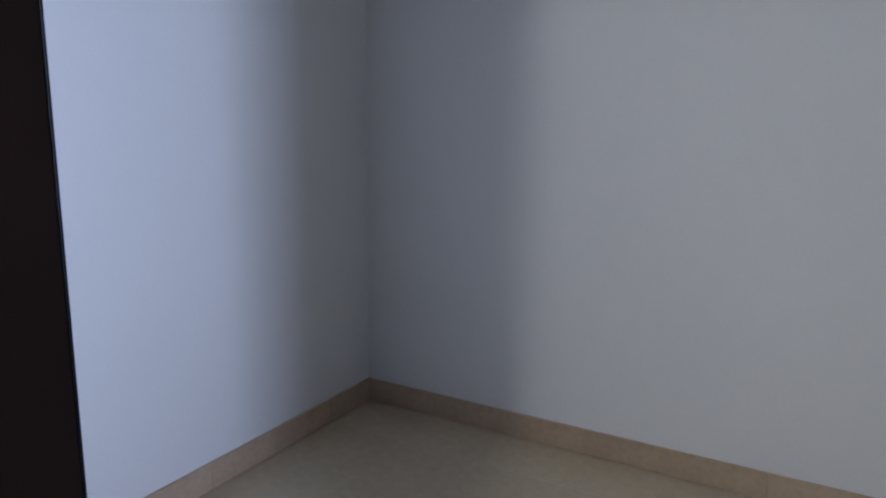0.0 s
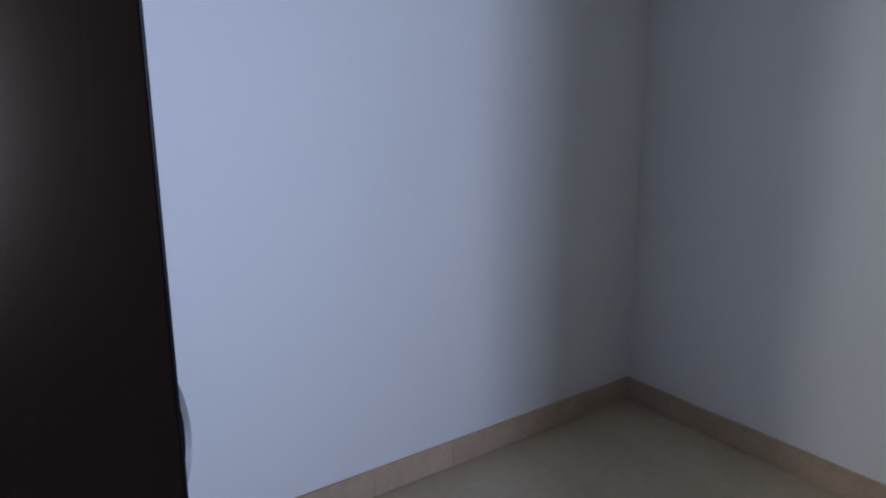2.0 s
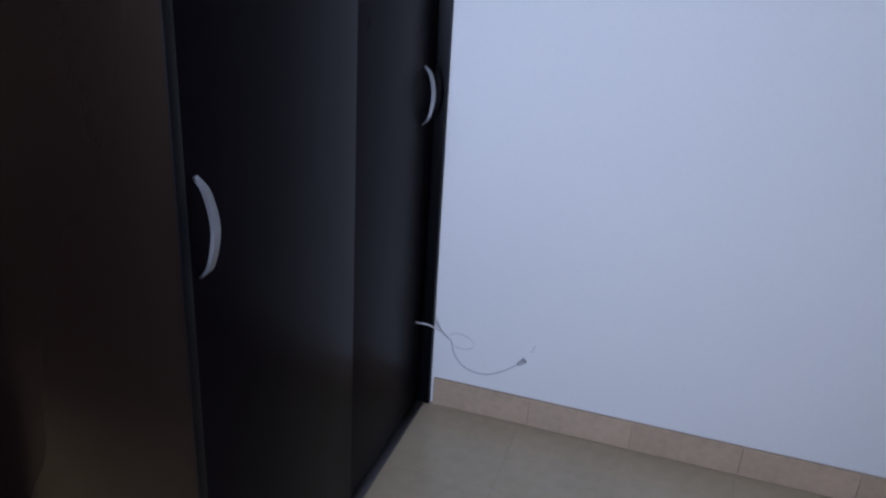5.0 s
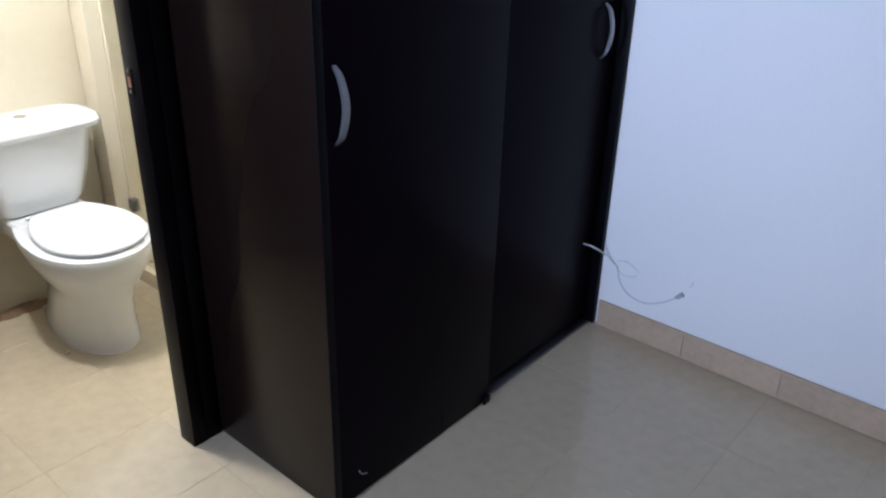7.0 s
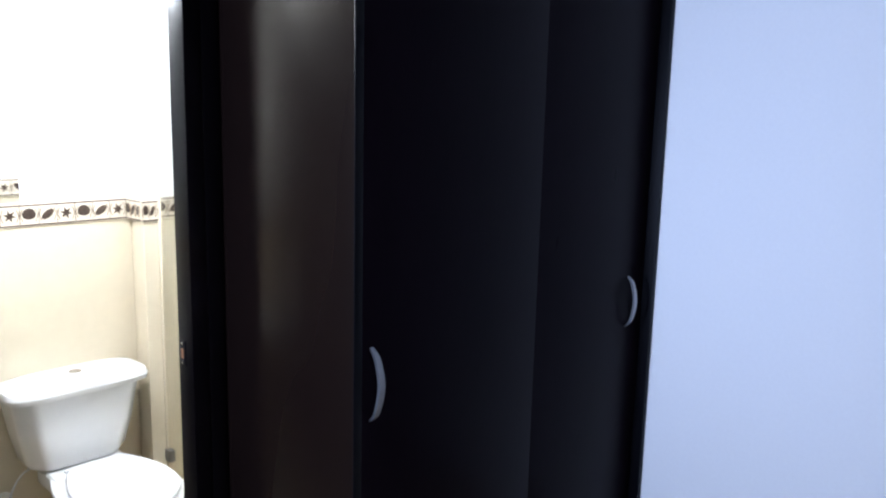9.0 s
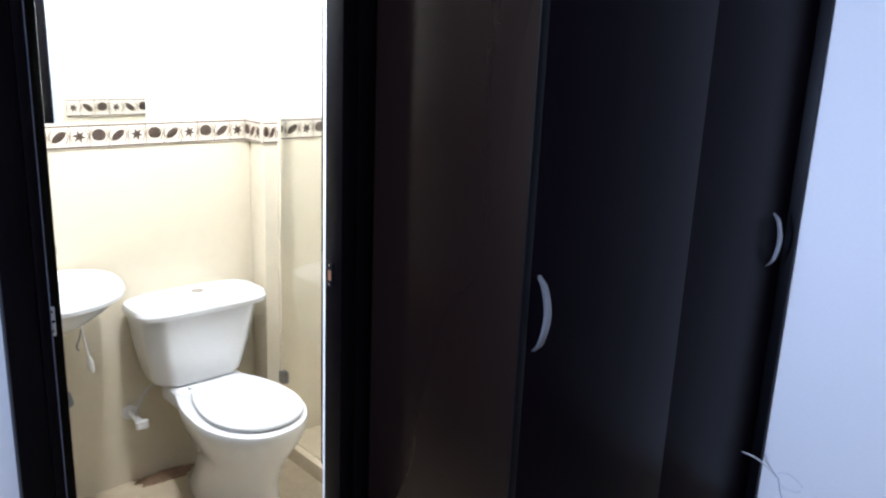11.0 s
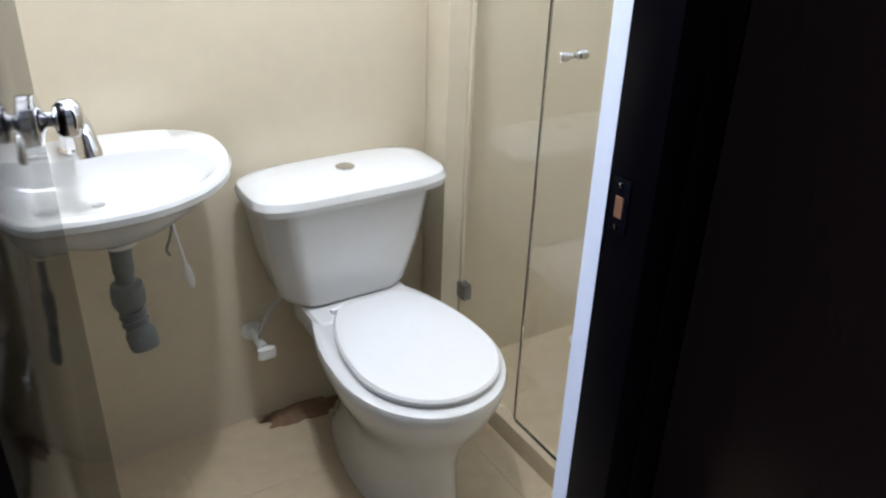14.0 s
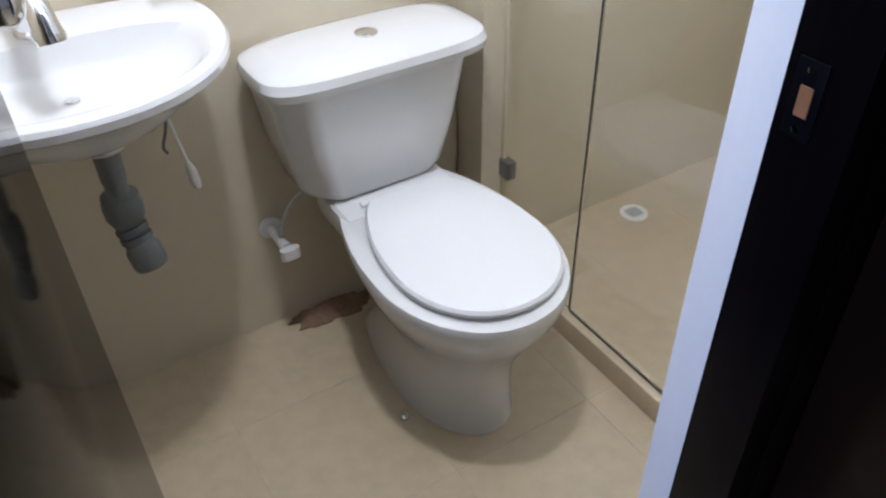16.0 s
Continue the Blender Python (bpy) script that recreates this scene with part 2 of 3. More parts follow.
wall_back = lined("wall_back", XL - 0.1, 0.30, YB, YB + 0.15, "the tiled back of the bathroom")
wall_shower = lined("wall_shower", 0.301, 1.40, YSB, YB + 0.15, "the tiled back of the shower")
wall_pier = lined("wall_pier", 0.285, XG + 0.012, 0.955, YSB - 0.001, "the tiled pier beside the shower")
wall_left = lined("wall_left", XL - 0.1, XL, TW, YB, "the tiled side of the bathroom")
wall_right = lined("wall_right", 1.25, 1.40, TW, YSB, "the tiled end of the shower")
wall_front = lined("wall_front", XJR + 0.061, 1.25, TW, YV, "the tiled front of the shower")

# window
win = tagged(empty("window_1", XW, -1.2, WIN[2], "white framed window with clear panes", "window"), kind="structure")
ym = (WIN[0] + WIN[1]) / 2
bm = box(XW - 0.12, XW - 0.07, WIN[0], WIN[0] + 0.05, WIN[2], WIN[3])
box(XW - 0.12, XW - 0.07, WIN[1] - 0.05, WIN[1], WIN[2], WIN[3], bm=bm)
box(XW - 0.12, XW - 0.07, WIN[0] + 0.05, WIN[1] - 0.05, WIN[2], WIN[2] + 0.05, bm=bm)
box(XW - 0.12, XW - 0.07, WIN[0] + 0.05, WIN[1] - 0.05, WIN[3] - 0.05, WIN[3], bm=bm)
part("window_frame", bm, WHITEPL, win)
for a, b in ((WIN[0] + 0.05, ym - 0.003), (ym + 0.003, WIN[1] - 0.05)):
    part("pane", box(XW - 0.10, XW - 0.094, a, b, WIN[2] + 0.05, WIN[3] - 0.05), GLASS, win).visible_shadow = False

# door frame: dark jambs and casings, right and left, with a head
frame_ob = tagged(empty("door_frame", (XJL + XJR) / 2, 0, 0, "dark espresso wooden door frame of the bathroom", "door frame"), kind="structure")
YF, YI = -0.045, 0.022
for nm, x0, x1 in (("jamb", XJR, XJR + 0.043), ("jamb", XJL - 0.0195, XJL)):
    part(nm, box(x0, x1, YF, YI, 0, 2.05, 0.002), JAMBW, frame_ob)
part("casing", box(XJR + 0.0435, -0.003, YF, YW - 0.001, 0, 2.09, 0.004), JAMBW, frame_ob)
part("casing", box(XJL - 0.075, XJL - 0.02, YF, YW - 0.001, 0, 2.09, 0.004), JAMBW, frame_ob)
part("head", box(XJL, XJR, YF, YI, 2.03, 2.0495, 0.002), JAMBW, frame_ob)
part("casing", box(XJL - 0.02, XJR + 0.02, YF, YW - 0.001, 2.05, 2.09, 0.004), JAMBW, frame_ob)
part("reveal", box(XJR + 0.044, XJR + 0.0605, YI + 0.0005, YV, 0, 2.05, 0.001), PAINT, frame_ob, "white painted reveal")
part("reveal", box(XJL - 0.0198, XJL - 0.001, YI + 0.0005, TW + 0.011, 0, 2.05, 0.001), PAINT, frame_ob, "white painted reveal")
strike = part("strike_plate", box(XJR - 0.0025, XJR - 0.0002, -0.014, 0.012, 0.990, 1.052, 0.0008), EDGE, frame_ob, "small black strike plate with two screws")
part("latch_hole", box(XJR - 0.0038, XJR - 0.0026, -0.007, 0.004, 1.008, 1.032), BRASS, strike, "bare wood latch mortise")
for z in (0.997, 1.045):
    part("screw", lathe([(0.0035, -0.001), (0.0035, 0.0005), (0.001, 0.001)], 0, 0, 0, n=10), CHROME, strike).matrix_basis = pose(XJR - 0.003, -0.001, z, 0, -90, 0)
# highlight on the jamb's front edge, put in as a thin paler strip
EDGE_GLINT = material("jamb_edge_highlight", (0.07, 0.07, 0.085), 0.5, vary=0.4, scale=9, fine=60, bump=0.05)
part("edge_highlight", box(XJL - 0.0012, XJL + 0.0006, YF - 0.0007, YF + 0.0012, 0.002, 2.03), EDGE_GLINT, frame_ob, "painted highlight along the edge of the jamb")
for z in (0.25, 1.04, 1.8):
    hinge = part("hinge", box(XJL + 0.003, XJL + 0.015, -0.0160, -0.0130, z - 0.028, z + 0.028, 0.0008), ZINC, frame_ob, "steel butt hinge with screws")
    part("knuckle", tube([(XJL + 0.0022, -0.0165, z - 0.028), (XJL + 0.0022, -0.0165, z + 0.028)], 0.0024, n=10), ZINC, hinge)
    for dx, dz in ((0.008, -0.019), (0.011, 0), (0.008, 0.019)):
        part("screw", lathe([(0.0032, 0), (0.0032, 0.0008), (0.001, 0.0012)], 0, 0, 0, n=10), EDGE, hinge).matrix_basis = pose(XJL + dx, -0.0160, z + dz, 90, 0, 0)

# door leaf, standing open into the bathroom beside the left wall
leaf = empty("door_1", XJL + 0.027, -0.012, 0, "open dark espresso varnished wooden bathroom door", "door")
tagged(leaf, kind="structure")
part("leaf", box(0, 0.61, 0, 0.025, 0.01, 2.02, 0.003), WOODX, None).parent = leaf
kn = part("door_knob", lathe([(0.034, 0), (0.034, 0.003), (0.030, 0.006), (0.014, 0.010), (0.010, 0.014), (0.010, 0.020), (0.019, 0.023), (0.0245, 0.029), (0.026, 0.038), (0.0245, 0.047), (0.019, 0.054), (0.011, 0.057), (0.001, 0.058)], 0, 0, 0, n=32), CHROME, None, "round chrome door knob with a wide rosette")
kn.parent = leaf
kn.matrix_basis = pose(0.560, -0.0003, 1.03, 90, 0, 0)
leaf.matrix_world = pose(XJL + 0.027, -0.012, 0, 0, 0, 79.7)

# ---------------------------------------------------------------- wardrobe
ward = empty("wardrobe", W / 2, -D / 2, 0, "dark espresso built-in wardrobe with two sliding doors", "wardrobe")
part("side_panel", box(0, 0.018, -D, -0.001, 0.004, H - 0.005, 0.001), WOOD, ward)
part("edge_strip", box(-0.001, 0.021, -D - 0.004, -D - 0.0005, 0.004, H - 0.005, 0.001), EDGE, ward, "black edge strip")
part("side_panel", box(W, XE - 0.003, -D - 0.004, -0.002, 0.004, H - 0.005, 0.001), EDGE, ward, "narrow black filler against the wall")
part("top_rail", box(0.022, W - 0.002, -D, -D + 0.08, H - 0.06, H - 0.005, 0.001), WOOD, ward)
part("floor_rail", box(0.022, W - 0.002, -D + 0.012, -D + 0.075, 0.002, 0.008, 0.001), STEEL, ward, "low steel sliding track")
part("back_panel", box(0.02, W - 0.002, -0.02, -0.004, 0.004, H - 0.06), WOOD, ward)


def wardrobe_door(x0, x1, y, z0, hx):
    d = part("door", box(x0, x1, y, y + 0.018, z0, H - 0.062, 0.0015), DOORW, ward)
    pts = curve_points([(hx, y + 0.001, 0.960), (hx + 0.002, y - 0.017, 0.983), (hx + 0.006, y - 0.026, 1.041), (hx + 0.002, y - 0.017, 1.098), (hx, y + 0.001, 1.122)], 7)
    n = len(pts)
    rings = []
    for i, p in enumerate(pts):
        w = 0.0045 + 0.0035 * math.sin(math.pi * i / (n - 1))
        rings.append([(p.x - w, p.y - 0.004, p.z), (p.x + w, p.y - 0.004, p.z), (p.x + w, p.y + 0.003, p.z), (p.x - w, p.y + 0.003, p.z)])
    h = part("handle", loft(rings), STEEL, d, "curved brushed steel bow handle")
    return d


wardrobe_door(0.022, 0.625, -D + 0.002, 0.006, 0.051)
wardrobe_door(0.600, W - 0.002, -D + 0.030, 0.034, 1.137)
part("scuff", tube(curve_points([(0.085, -D + 0.0012, 0.085), (0.095, -D + 0.0012, 0.068), (0.112, -D + 0.0012, 0.060)]), 0.0022, n=6), SCUFF, ward, "small grey scuff low on the door")
part("door_guide", box(0.598, 0.628, -D - 0.007, -D + 0.001, 0.0, 0.026, 0.003), EDGE, ward, "black plastic floor guide")

# ---------------------------------------------------------------- bathroom things
# shower: kerb, fixed and door panes, clamp, knob, drain
kerb = structure("shower_kerb", box(XG - 0.024, XG + 0.022, YV + 0.001, 0.954, 0, 0.062, 0.004), FLOOR, "low tan tiled kerb of the shower", "kerb")
screen = empty("shower_screen", XG, 0.6, 0.062, "frameless clear glass shower screen with steel fittings", "shower screen")
YD = 0.675
for nm, a, b in (("fixed_pane", YD + 0.004, 0.953), ("glass_door", YV + 0.003, YD)):
    gp = part(nm, box(XG - 0.004, XG + 0.004, a, b, 0.070, 1.85, 0.0008, seg=1), GLASS, screen)
    gp.visible_shadow = False
part("seal", box(XG - 0.005, XG + 0.005, YD + 0.0003, YD + 0.0037, 0.068, 1.85), RUBBER, screen, "dark vertical seal")
part("seal", box(XG - 0.004, XG + 0.004, YV + 0.003, YD, 0.0622, 0.0695), RUBBER, screen, "dark bottom seal")
part("wall_profile", box(XG - 0.007, XG + 0.007, 0.942, 0.9535, 0.062, 1.85, 0.001), CREAM, screen, "slim cream wall channel")
part("clamp", box(XG - 0.014, XG + 0.014, 0.915, 0.952, 0.29, 0.335, 0.003), STEEL, screen, "steel glass clamp")
knob = part("knob", tube([(XG - 0.036, 0.60, 1.005), (XG - 0.034, 0.60, 1.005), (XG - 0.017, 0.60, 1.005), (XG - 0.014, 0.60, 1.005), (XG - 0.0045, 0.60, 1.005)], [0.008, 0.010, 0.010, 0.006, 0.006]), CHROME, screen, "small chrome pull knob")
part("knob", tube([(XG + 0.0045, 0.60, 1.005), (XG + 0.014, 0.60, 1.005), (XG + 0.017, 0.60, 1.005), (XG + 0.034, 0.60, 1.005), (XG + 0.036, 0.60, 1.005)], [0.006, 0.006, 0.010, 0.010, 0.008]), CHROME, screen, "small chrome pull knob")
drain = empty("floor_drain", 0.80, 0.94, 0, "round steel floor drain in the shower floor", "drain")
part("ring", lathe([(0.039, 0), (0.039, 0.003), (0.034, 0.005), (0.027, 0.004), (0.027, 0.001)], 0.80, 0.94, 0.0005), WHITEPL, drain, "pale ring")
grate = lathe([(0.026, 0), (0.026, 0.003), (0.001, 0.004)], 0.80, 0.94, 0.001)
part("grate", grate, WIRE, drain)
for k in range(5):
    a = -0.016 + 0.008 * k
    part("slot", box(0.80 + a - 0.0015, 0.80 + a + 0.0015, 0.94 - 0.018, 0.94 + 0.018, 0.0045, 0.0058), PVC, drain)

# mirror above the border
mir = empty("mirror", -0.36, YB - 0.004, ZB1, "frameless wall mirror resting on the tile border", "mirror")
part("glass_sheet", box(-0.70, -0.075, YB - 0.005, YB - 0.001, ZB1 + 0.004, 1.85, 0.001, seg=1), MIRROR, mir)


def superellipse(cx, cy, a, b, e, n=40, z=0.0, flat=None):
    out = []
    for k in range(n):
        t = 2 * math.pi * k / n
        c, s = math.cos(t), math.sin(t)
        out.append((cx + a * math.copysign(abs(c) ** (2 / e), c), cy + b * math.copysign(abs(s) ** (2 / e), s), z))
    return out


# toilet: cistern with lid and button, bowl on a pedestal, seat and cover
TX = 0.02
wc = empty("toilet", TX, 0.75, 0, "white porcelain close-coupled toilet with closed seat", "toilet")


def tank_ring(z, a, front, back, e=5):
    return superellipse(TX, (front + back) / 2, a, (back - front) / 2, e, 44, z)


def canted_ring(z, a, front, back, c=0.050):
    """Cistern outline: flat front, canted front corners and rounded edges."""
    corners = [(a, back, 0.025), (-a, back, 0.025), (-a, front + c * 1.1, 0.022), (-a + c, front, 0.020), (a - c, front, 0.020), (a, front + c * 1.1, 0.022)]
    out = []
    for k, (x, y, rad) in enumerate(corners):
        p = Vector((x, y))
        d0 = (Vector(corners[k - 1][:2]) - p).normalized() * rad
        d1 = (Vector(corners[(k + 1) % 6][:2]) - p).normalized() * rad
        for q in (0, 0.2, 0.4, 0.6, 0.8, 1):
            v = p + d0 * (1 - q) ** 2 + d1 * q ** 2
            out.append((TX + v.x, v.y, z))
    return out


part("cistern", loft([canted_ring(0.392, 0.140, 0.925, 1.055), canted_ring(0.398, 0.156, 0.912, 1.062), canted_ring(0.42, 0.170, 0.902, 1.066), canted_ring(0.52, 0.192, 0.888, 1.070), canted_ring(0.655, 0.213, 0.874, 1.072)]), PORC, wc)
lid = part("cistern_lid", loft([tank_ring(0.655, 0.220, 0.868, 1.073), tank_ring(0.659, 0.231, 0.856, 1.076), tank_ring(0.675, 0.236, 0.850, 1.077, 4.5), tank_ring(0.690, 0.232, 0.854, 1.076, 4), tank_ring(0.698, 0.218, 0.866, 1.068, 3.6), tank_ring(0.705, 0.18, 0.90, 1.045, 3.4)]), PORC, wc)
part("flush_button", lathe([(0.022, 0), (0.022, 0.003), (0.019, 0.0045), (0.017, 0.0035), (0.001, 0.004)], 0.025, 0.965, 0.7050), CHROME, lid, "oval chrome flush button")


def egg(z, w, front, back, squash=0.0):
    """Bowl outline: round at the front, squarer behind."""
    out = []
    w, front = w * 1.04, front - 0.005
    mid = front + (back - front) * 0.42
    for k in range(44):
        t = 2 * math.pi * k / 44
        c, s = math.cos(t), math.sin(t)
        if s < 0:
            out.append((TX + 0.014 + w * math.copysign(abs(c) ** 0.95, c), mid + (mid - front) * s, z))
        else:
            out.append((TX + 0.014 + w * math.copysign(abs(c) ** (0.95 - 0.62 * s), c) * (1 - 0.20 * s * s), mid + (back - mid) * math.copysign(abs(s) ** 0.8, s), z))
    return out


part("bowl", loft([egg(0.0, 0.110, 0.535, 0.99), egg(0.012, 0.109, 0.536, 0.99), egg(0.03, 0.107, 0.538, 0.97), egg(0.09, 0.102, 0.541, 0.94), egg(0.16, 0.101, 0.533, 0.925), egg(0.22, 0.114, 0.508, 0.93), egg(0.275, 0.146, 0.475, 0.955),
                   egg(0.32, 0.164, 0.448, 0.96), egg(0.35, 0.173, 0.438, 0.965), egg(0.372, 0.176, 0.434, 0.968), egg(0.384, 0.173, 0.437, 0.968), egg(0.388, 0.162, 0.449, 0.96)]), PORC, wc)
part("deck", box(TX - 0.128, TX + 0.138, 0.84, 1.0, 0.33, 0.3925, 0.018, seg=3), PORC, wc)
seat = part("seat", loft([egg(0.3885, 0.138, 0.474, 0.868), egg(0.390, 0.146, 0.466, 0.873), egg(0.393, 0.146, 0.466, 0.873), egg(0.3945, 0.142, 0.470, 0.87)]), SEAT, wc)
part("seat_cover", loft([[(x + 0.004, y, z) for x, y, z in ring] for ring in (egg(0.395, 0.145, 0.463, 0.870), egg(0.397, 0.151, 0.457, 0.876), egg(0.404, 0.152, 0.456, 0.876), egg(0.410, 0.147, 0.461, 0.872), egg(0.413, 0.133, 0.476, 0.860), egg(0.415, 0.08, 0.55, 0.80))]), SEAT, wc)
for x in (-0.07, 0.07):
    part("hinge", tube([(TX + 0.007 + x - 0.018, 0.876, 0.398), (TX + 0.007 + x + 0.018, 0.876, 0.398)], 0.006), SEAT, wc)
part("bolt_cap", lathe([(0.010, 0), (0.009, 0.006), (0.002, 0.009)], TX - 0.125, 0.66, 0.0), CHROME, wc, "small bolt cap at the foot")
def ragged(a, b, k):
    return 1 + 0.10 * math.sin(5 * k + 0.7) + 0.07 * math.sin(9 * k) + 0.05 * math.sin(17 * k + 1)


ANG = [2 * math.pi * k / 60 for k in range(60)]
tagged(part("mortar_patch", loft([[(-0.085 + 0.105 * q * ragged(0, 0, t) * math.cos(t), min(YB - 0.001, 1.045 + 0.042 * q * ragged(0, 0, t) * math.sin(t)), z) for t in ANG] for q, z in ((1, 0.0006), (0.97, 0.003), (0.8, 0.005))]), RAW), "rough brown mortar patch on the floor behind the toilet", "mortar patch")

# angle valve and hose beside the toilet
valve = empty("angle_valve", -0.19, YB, 0.26, "white plastic angle valve with a thin supply hose", "valve")
part("body", tube([(-0.19, YB - 0.001, 0.272), (-0.19, YB - 0.055, 0.270), (-0.188, YB - 0.085, 0.266)], [0.011, 0.011, 0.013]), WHITEPL, valve)
part("escutcheon", tube([(-0.19, YB - 0.001, 0.272), (-0.19, YB - 0.006, 0.272), (-0.19, YB - 0.009, 0.272)], [0.026, 0.026, 0.013], n=20), WHITEPL, valve)
part("handle", loft([superellipse(-0.186, YB - 0.098, 0.022, 0.010, 2.4, 20, z) for z in (0.248, 0.254, 0.268, 0.274)]), WHITEPL, valve)
part("hose", tube(curve_points([(-0.19, YB - 0.06, 0.282), (-0.187, YB - 0.075, 0.32), (-0.16, YB - 0.08, 0.37), (-0.12, YB - 0.08, 0.395)]), 0.0035), GREYW, valve)

# basin on the back wall
SX, SY, SZ = -0.505, YB - 0.001, 0.82
basin = empty("wash_basin", SX, SY, SZ, "small white porcelain wall-hung wash basin", "wash basin")


def dshape(z, half, depth, back=0.0, n=48):
    """Basin outline: straight along the wall, rounded at the front."""
    out = []
    yc = SY - back - 0.36 * depth
    for k in range(n):
        t = 2 * math.pi * k / n
        c, q = math.cos(t), math.sin(t)
        e, dy = (2 / 2.15, 0.64 * depth) if q < 0 else (2 / 2.8, 0.36 * depth)
        out.append((SX + 1.10 * half * math.copysign(abs(c) ** e, c), yc + dy * math.copysign(abs(q) ** e, q), SZ - (0.80 - z) * 0.66))
    return out


part("bowl", loft([dshape(0.635, 0.06, 0.17, 0.12), dshape(0.645, 0.09, 0.21, 0.10), dshape(0.675, 0.145, 0.29, 0.05), dshape(0.725, 0.195, 0.365, 0.01), dshape(0.752, 0.214, 0.392), dshape(0.762, 0.222, 0.400), dshape(0.770, 0.228, 0.407), dshape(0.788, 0.229, 0.408),
                   dshape(0.798, 0.225, 0.404), dshape(0.801, 0.217, 0.396), dshape(0.800, 0.200, 0.272, 0.105), dshape(0.796, 0.192, 0.262, 0.11), dshape(0.775, 0.180, 0.245, 0.115), dshape(0.735, 0.155, 0.21, 0.125), dshape(0.710, 0.11, 0.15, 0.145), dshape(0.702, 0.03, 0.06, 0.17)]), PORC, basin)
part("waste", lathe([(0.012, 0), (0.012, 0.002), (0.009, 0.003), (0.001, 0.001)], SX, SY - 0.20, SZ - 0.0642), CHROME, basin, "small steel waste in the bowl")
tap = empty("tap", SX - 0.01, SY - 0.06, SZ, "chrome pillar tap on the basin ledge", "tap")
TXP, TYP = SX - 0.012, SY - 0.075
part("base", lathe([(0.027, 0), (0.027, 0.006), (0.021, 0.010), (0.020, 0.035), (0.022, 0.040), (0.022, 0.085), (0.016, 0.094), (0.001, 0.096)], TXP, TYP, SZ + 0.0012), CHROME, tap)
part("spout", tube(curve_points([(TXP, TYP - 0.01, SZ + 0.070), (TXP + 0.002, TYP - 0.07, SZ + 0.088), (TXP + 0.005, TYP - 0.125, SZ + 0.092), (TXP + 0.007, TYP - 0.155, SZ + 0.078), (TXP + 0.009, TYP - 0.166, SZ + 0.044)], 6), [0.018] * 19 + [0.0185, 0.019, 0.0195, 0.0215, 0.022, 0.022], n=18), CHROME, tap)

TXX, TYY = SX + 0.018, SY - 0.235
trap = empty("drain_trap", TXX, TYY, 0.62, "grey plastic trap under the basin", "trap")
part("tail_nut", lathe([(0.030, 0.052), (0.030, 0.040), (0.022, 0.036), (0.020, 0.0), (0.020, -0.03)], TXX, TYY, 0.662), PVC, trap)
part("flange", lathe([(0.034, 0), (0.036, -0.006), (0.030, -0.012), (0.022, -0.014)], TXX, TYY, 0.700), WHITEPL, trap, "pale flange under the bowl")
part("tail_pipe", lathe([(0.018, 0), (0.018, -0.03), (0.029, -0.036), (0.032, -0.055), (0.031, -0.075), (0.024, -0.090)], TXX, TYY, 0.640), PVC, trap)
part("elbow", tube(curve_points([(TXX, TYY, 0.555), (TXX + 0.002, TYY - 0.004, 0.535), (TXX + 0.006, TYY - 0.014, 0.510), (TXX + 0.010, TYY - 0.024, 0.487)], 6), 0.023, n=18), PVC, trap)
for f in (0.0, 0.5):
    part("ring", tube([(TXX + 0.002 + 0.004 * f, TYY - 0.004 - 0.010 * f, 0.543 - 0.030 * f), (TXX + 0.003 + 0.004 * f, TYY - 0.007 - 0.010 * f, 0.535 - 0.030 * f)], 0.0265, n=20), PVC, trap)
part("coupling", tube([(TXX + 0.006, TYY - 0.014, 0.513), (TXX + 0.008, TYY - 0.018, 0.505), (TXX + 0.012, TYY - 0.026, 0.480), (TXX + 0.013, TYY - 0.028, 0.473)], [0.024, 0.029, 0.029, 0.026], n=20), PVC, trap)

cordlet = empty("loose_hose", -0.38, YB - 0.02, 0.55, "thin white loose hose hanging under the basin", "hose")
part("hose", tube(curve_points([(-0.372, 0.958, 0.725), (-0.366, 0.957, 0.66), (-0.358, 0.952, 0.60), (-0.352, 0.949, 0.560)], 6), 0.0032), WHITEPL, cordlet)
part("hook", tube(curve_points([(-0.366, 0.957, 0.655), (-0.375, 0.955, 0.625), (-0.385, 0.953, 0.602), (-0.380, 0.952, 0.588)], 5), 0.0028), DULLGREY, cordlet, "dark bent wire end")
part("end_nut", tube([(-0.353, 0.949, 0.565), (-0.350, 0.948, 0.545), (-0.347, 0.947, 0.520), (-0.345, 0.946, 0.508)], [0.004, 0.0095, 0.0095, 0.006]), WHITEPL, cordlet)

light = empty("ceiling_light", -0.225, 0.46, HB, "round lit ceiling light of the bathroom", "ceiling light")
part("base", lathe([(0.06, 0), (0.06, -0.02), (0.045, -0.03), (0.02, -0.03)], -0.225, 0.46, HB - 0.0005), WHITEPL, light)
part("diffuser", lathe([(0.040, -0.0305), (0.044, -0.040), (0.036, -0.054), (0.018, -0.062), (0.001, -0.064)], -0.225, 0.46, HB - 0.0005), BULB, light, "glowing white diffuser")

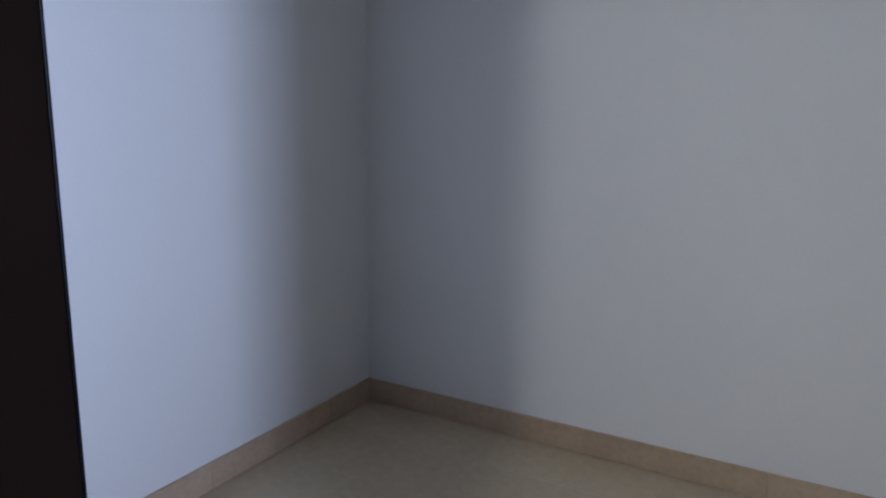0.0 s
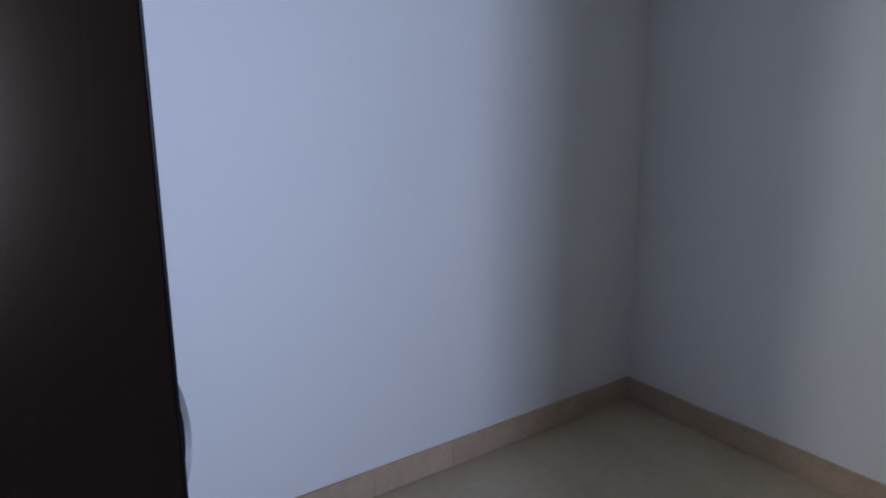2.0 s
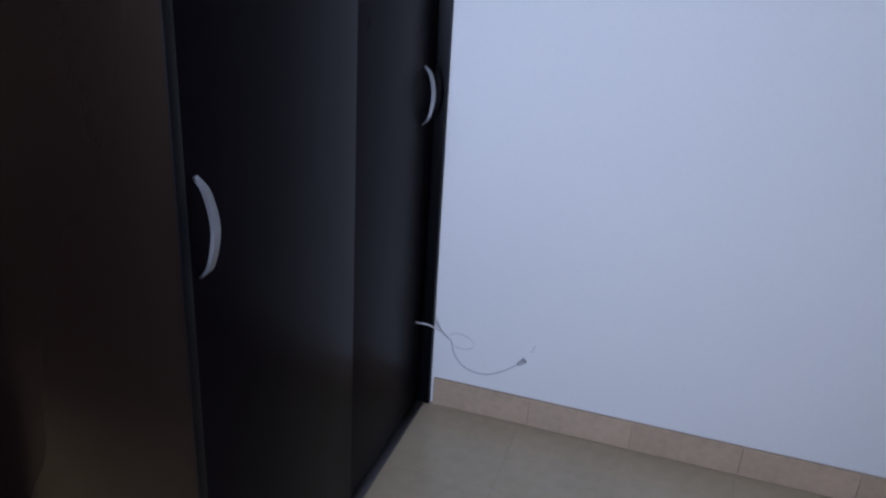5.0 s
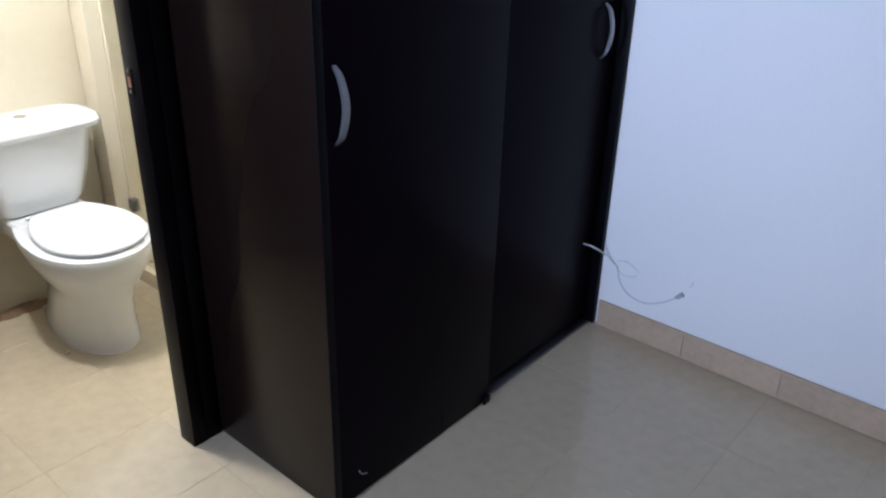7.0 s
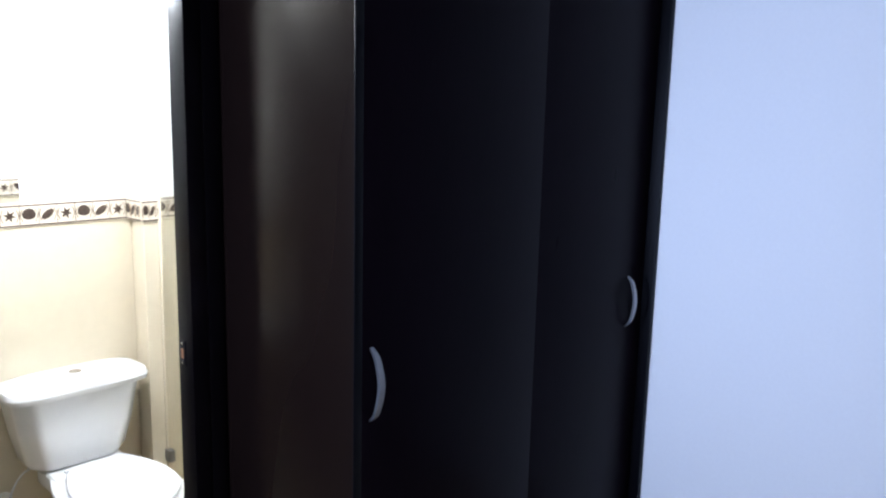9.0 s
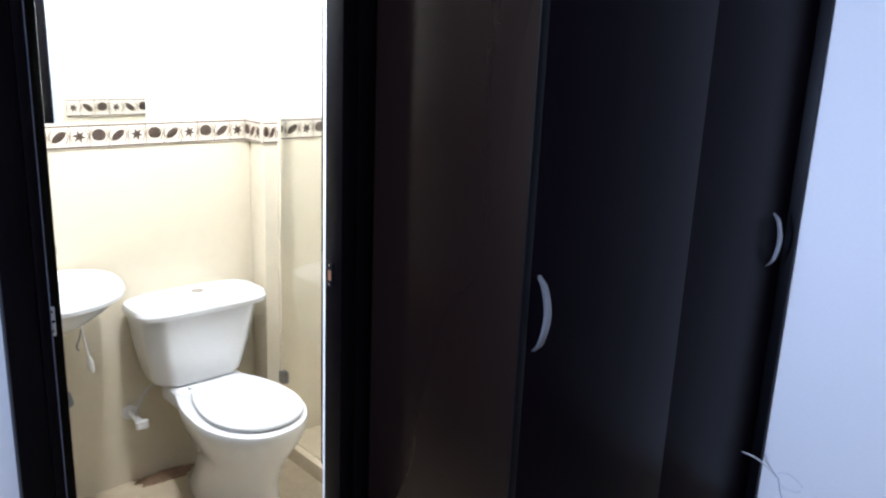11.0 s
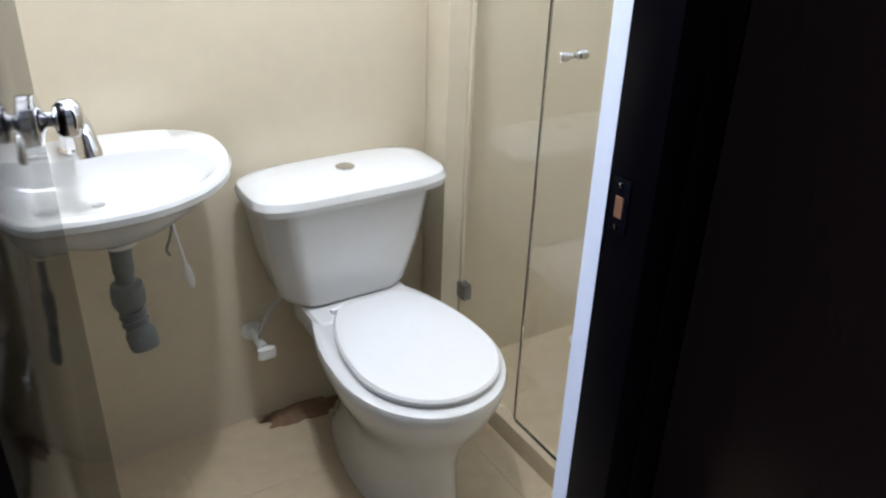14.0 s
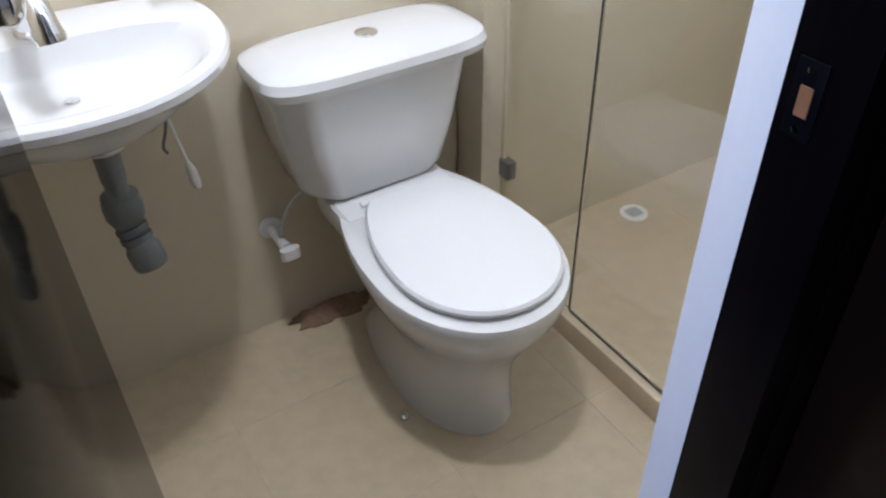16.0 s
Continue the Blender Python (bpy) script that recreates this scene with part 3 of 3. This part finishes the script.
# ---------------------------------------------------------------- loose cable at the wardrobe's foot and scuffs on the wall
cable = empty("cable", 1.14, -0.55, 0.34, "thin white cable hanging out of the wardrobe", "cable")
part("lead", tube(curve_points([(1.165, -D + 0.034, 0.335), (1.17, -D - 0.006, 0.332), (W, -D - 0.022, 0.285), (XE - 0.004, -0.575, 0.25)]), 0.0028, n=8), WIRE, cable)
part("thin_lead", tube(curve_points([(XE - 0.003, -0.58, 0.25), (XE - 0.002, -0.60, 0.19), (XE - 0.002, -0.64, 0.155), (XE - 0.002, -0.70, 0.148), (XE - 0.002, -0.76, 0.175), (XE - 0.003, -0.81, 0.215)]), 0.0020, n=8), GREYW, cable, "thin pale grey lead along the wall")
part("plug", tube([(XE - 0.005, -0.805, 0.212), (XE - 0.006, -0.825, 0.232)], [0.006, 0.009], n=10), SCUFF, cable)

MARK = material("faint_grey_scuff", (0.60, 0.61, 0.64), 0.8, vary=0.2, scale=60, fine=200, bump=0.0)
for pts in ([(-0.575, 0.262), (-0.60, 0.275), (-0.635, 0.268), (-0.66, 0.25)], [(-0.58, 0.235), (-0.61, 0.222), (-0.645, 0.228), (-0.655, 0.240)], [(-0.84, 0.262), (-0.848, 0.272), (-0.85, 0.285)]):
    part("scuff_mark", tube(curve_points([(XE - 0.0005, y, z) for y, z in pts], 5), 0.0016, n=6), MARK, wall_east, "faint grey scuff on the paint")
part("paint_chip", loft([[(XJR + 0.044 - d, YI + 0.036 + 0.004 * math.cos(a) * q, 1.095 + 0.011 * math.sin(a) * q) for a in (2 * math.pi * k / 12 for k in range(12))] for q, d in ((1, 0.0), (0.9, 0.0006))]), SCUFF, frame_ob, "small grey chip in the white paint")

# ---------------------------------------------------------------- border tiles with motifs
def border_meshes():
    base = box(0.0008, 0.1792, -0.006, 0, 0, ZB1 - ZB0, 0.001, seg=1)
    dark, tan = bmesh.new(), bmesh.new()
    hh = ZB1 - ZB0
    for z in (0.005, hh - 0.006):
        dark = box(0.001, 0.179, -0.0068, -0.0061, z - 0.0022, z + 0.0022, bm=dark)
    for i in range(3):
        c = 0.03 + 0.06 * i
        dark = box(c - 0.0303, c - 0.0287, -0.0068, -0.0061, 0.007, hh - 0.008, bm=dark)
        if i == 0:      # leaf
            sh = [(0.021 * math.sin(t) * (1 - 0.35 * math.cos(t)), 0.019 * -math.cos(t) + 0.004 * math.cos(2 * t)) for t in (2 * math.pi * k / 18 for k in range(18))]
        elif i == 1:    # round shell, tilted
            sh = [(0.021 * math.cos(t) * 0.95 + 0.006 * math.sin(t), 0.017 * math.sin(t) + 0.006 * math.cos(t)) for t in (2 * math.pi * k / 18 for k in range(18))]
        else:           # star
            sh = [((0.022 if k % 2 else 0.009) * math.cos(t), (0.022 if k % 2 else 0.009) * math.sin(t)) for k, t in ((k, 2 * math.pi * k / 12 + 0.3) for k in range(12))]
        dark = loft([[(c + x, -0.0061, hh / 2 + z) for x, z in sh], [(c + x * 0.92, -0.0085, hh / 2 + z * 0.92) for x, z in sh]], dark)
        for s in (-1, 1):
            arc = [(c + s * (0.024 + 0.003 * math.cos(3 * a)), -0.0064, hh / 2 + 0.024 * math.sin(a)) for a in (-1.2 + 0.3 * k for k in range(9))]
            tan = tube(arc, 0.0016, tan, n=6)
    return mesh_of(base, "border_tile", BORDER), mesh_of(dark, "motif", BROWN), mesh_of(tan, "scroll", TAN)


BT, BD, BN = border_meshes()


def border(parent, m, count):
    for k in range(count):
        t = new("border_tile", BT)
        t.parent = parent
        t.matrix_basis = m @ pose(0.18 * k, 0, ZB0)
        for nm, me in (("motif", BD), ("scroll", BN)):
            o = new(nm, me)
            o.parent = t


border(wall_back, pose(0.279 - 0.18 * 6, YB, 0), 6)
border(wall_pier, pose(0.285, 1.074, 0, 0, 0, -90) @ Matrix.Diagonal((0.62, 1, 1, 1)), 1)
border(wall_pier, pose(0.2795, 0.955, 0) @ Matrix.Diagonal((0.41, 1, 1, 1)), 1)
border(wall_shower, pose(XG + 0.014, YSB, 0), 4)
border(wall_front, pose(1.24, YV, 0, 0, 0, 180), 7)
border(wall_left, pose(XL, TW + 0.02, 0, 0, 0, 90), 5)

# ---------------------------------------------------------------- skirting and floor tiles
skirt = structure("baseboard", box(XE - 0.004, XE - 0.0005, YS + 0.002, -D - 0.015, 0.0, 0.098), GROUTL, "beige tile skirting along the white wall", "baseboard")
skirt_s = structure("baseboard_south", box(XC + 0.002, XE - 0.012, YS + 0.0005, YS + 0.004, 0.0, 0.098), GROUTL, "beige tile skirting along the white wall", "baseboard")
SK = mesh_of(box(0.0004, 0.3296, -0.009, 0, 0.001, 0.100, 0.0015, seg=1), "skirting_tile", SKIRT)
for k in range(7):
    o = new("skirting_tile", SK)
    o.parent = skirt
    o.matrix_basis = pose(XE - 0.004, -D - 0.014 - 0.0 - 0.322 * k, 0, 0, 0, -90)
    o.scale = (0.322 / 0.33, 1, 1)
for k in range(8):
    o = new("skirting_tile", SK)
    o.parent = skirt_s
    o.matrix_basis = pose(XE - 0.014 - 0.33 * k, YS + 0.004, 0, 0, 0, 180)

G = 0.33
TILE = mesh_of(box(0.0005, G - 0.0005, 0.0005, G - 0.0005, -0.006, 0, 0.0004, seg=1), "floor_tile", FLOOR)
floor_ob = bpy.data.objects["floor"]
for i in range(-8, 6):
    for j in range(-11, 4):
        x, y = -0.415 + G * i, 0.82 - G * 2 + G * (j + 1) + 0.0
        if y > 1.09 or x > 1.29 or x < XW - 0.2 or y + G < YS or (x + G < XC and y + G < YC):
            continue
        o = new("floor_tile", TILE)
        o.parent = floor_ob
        o.matrix_basis = pose(x, y, 0)
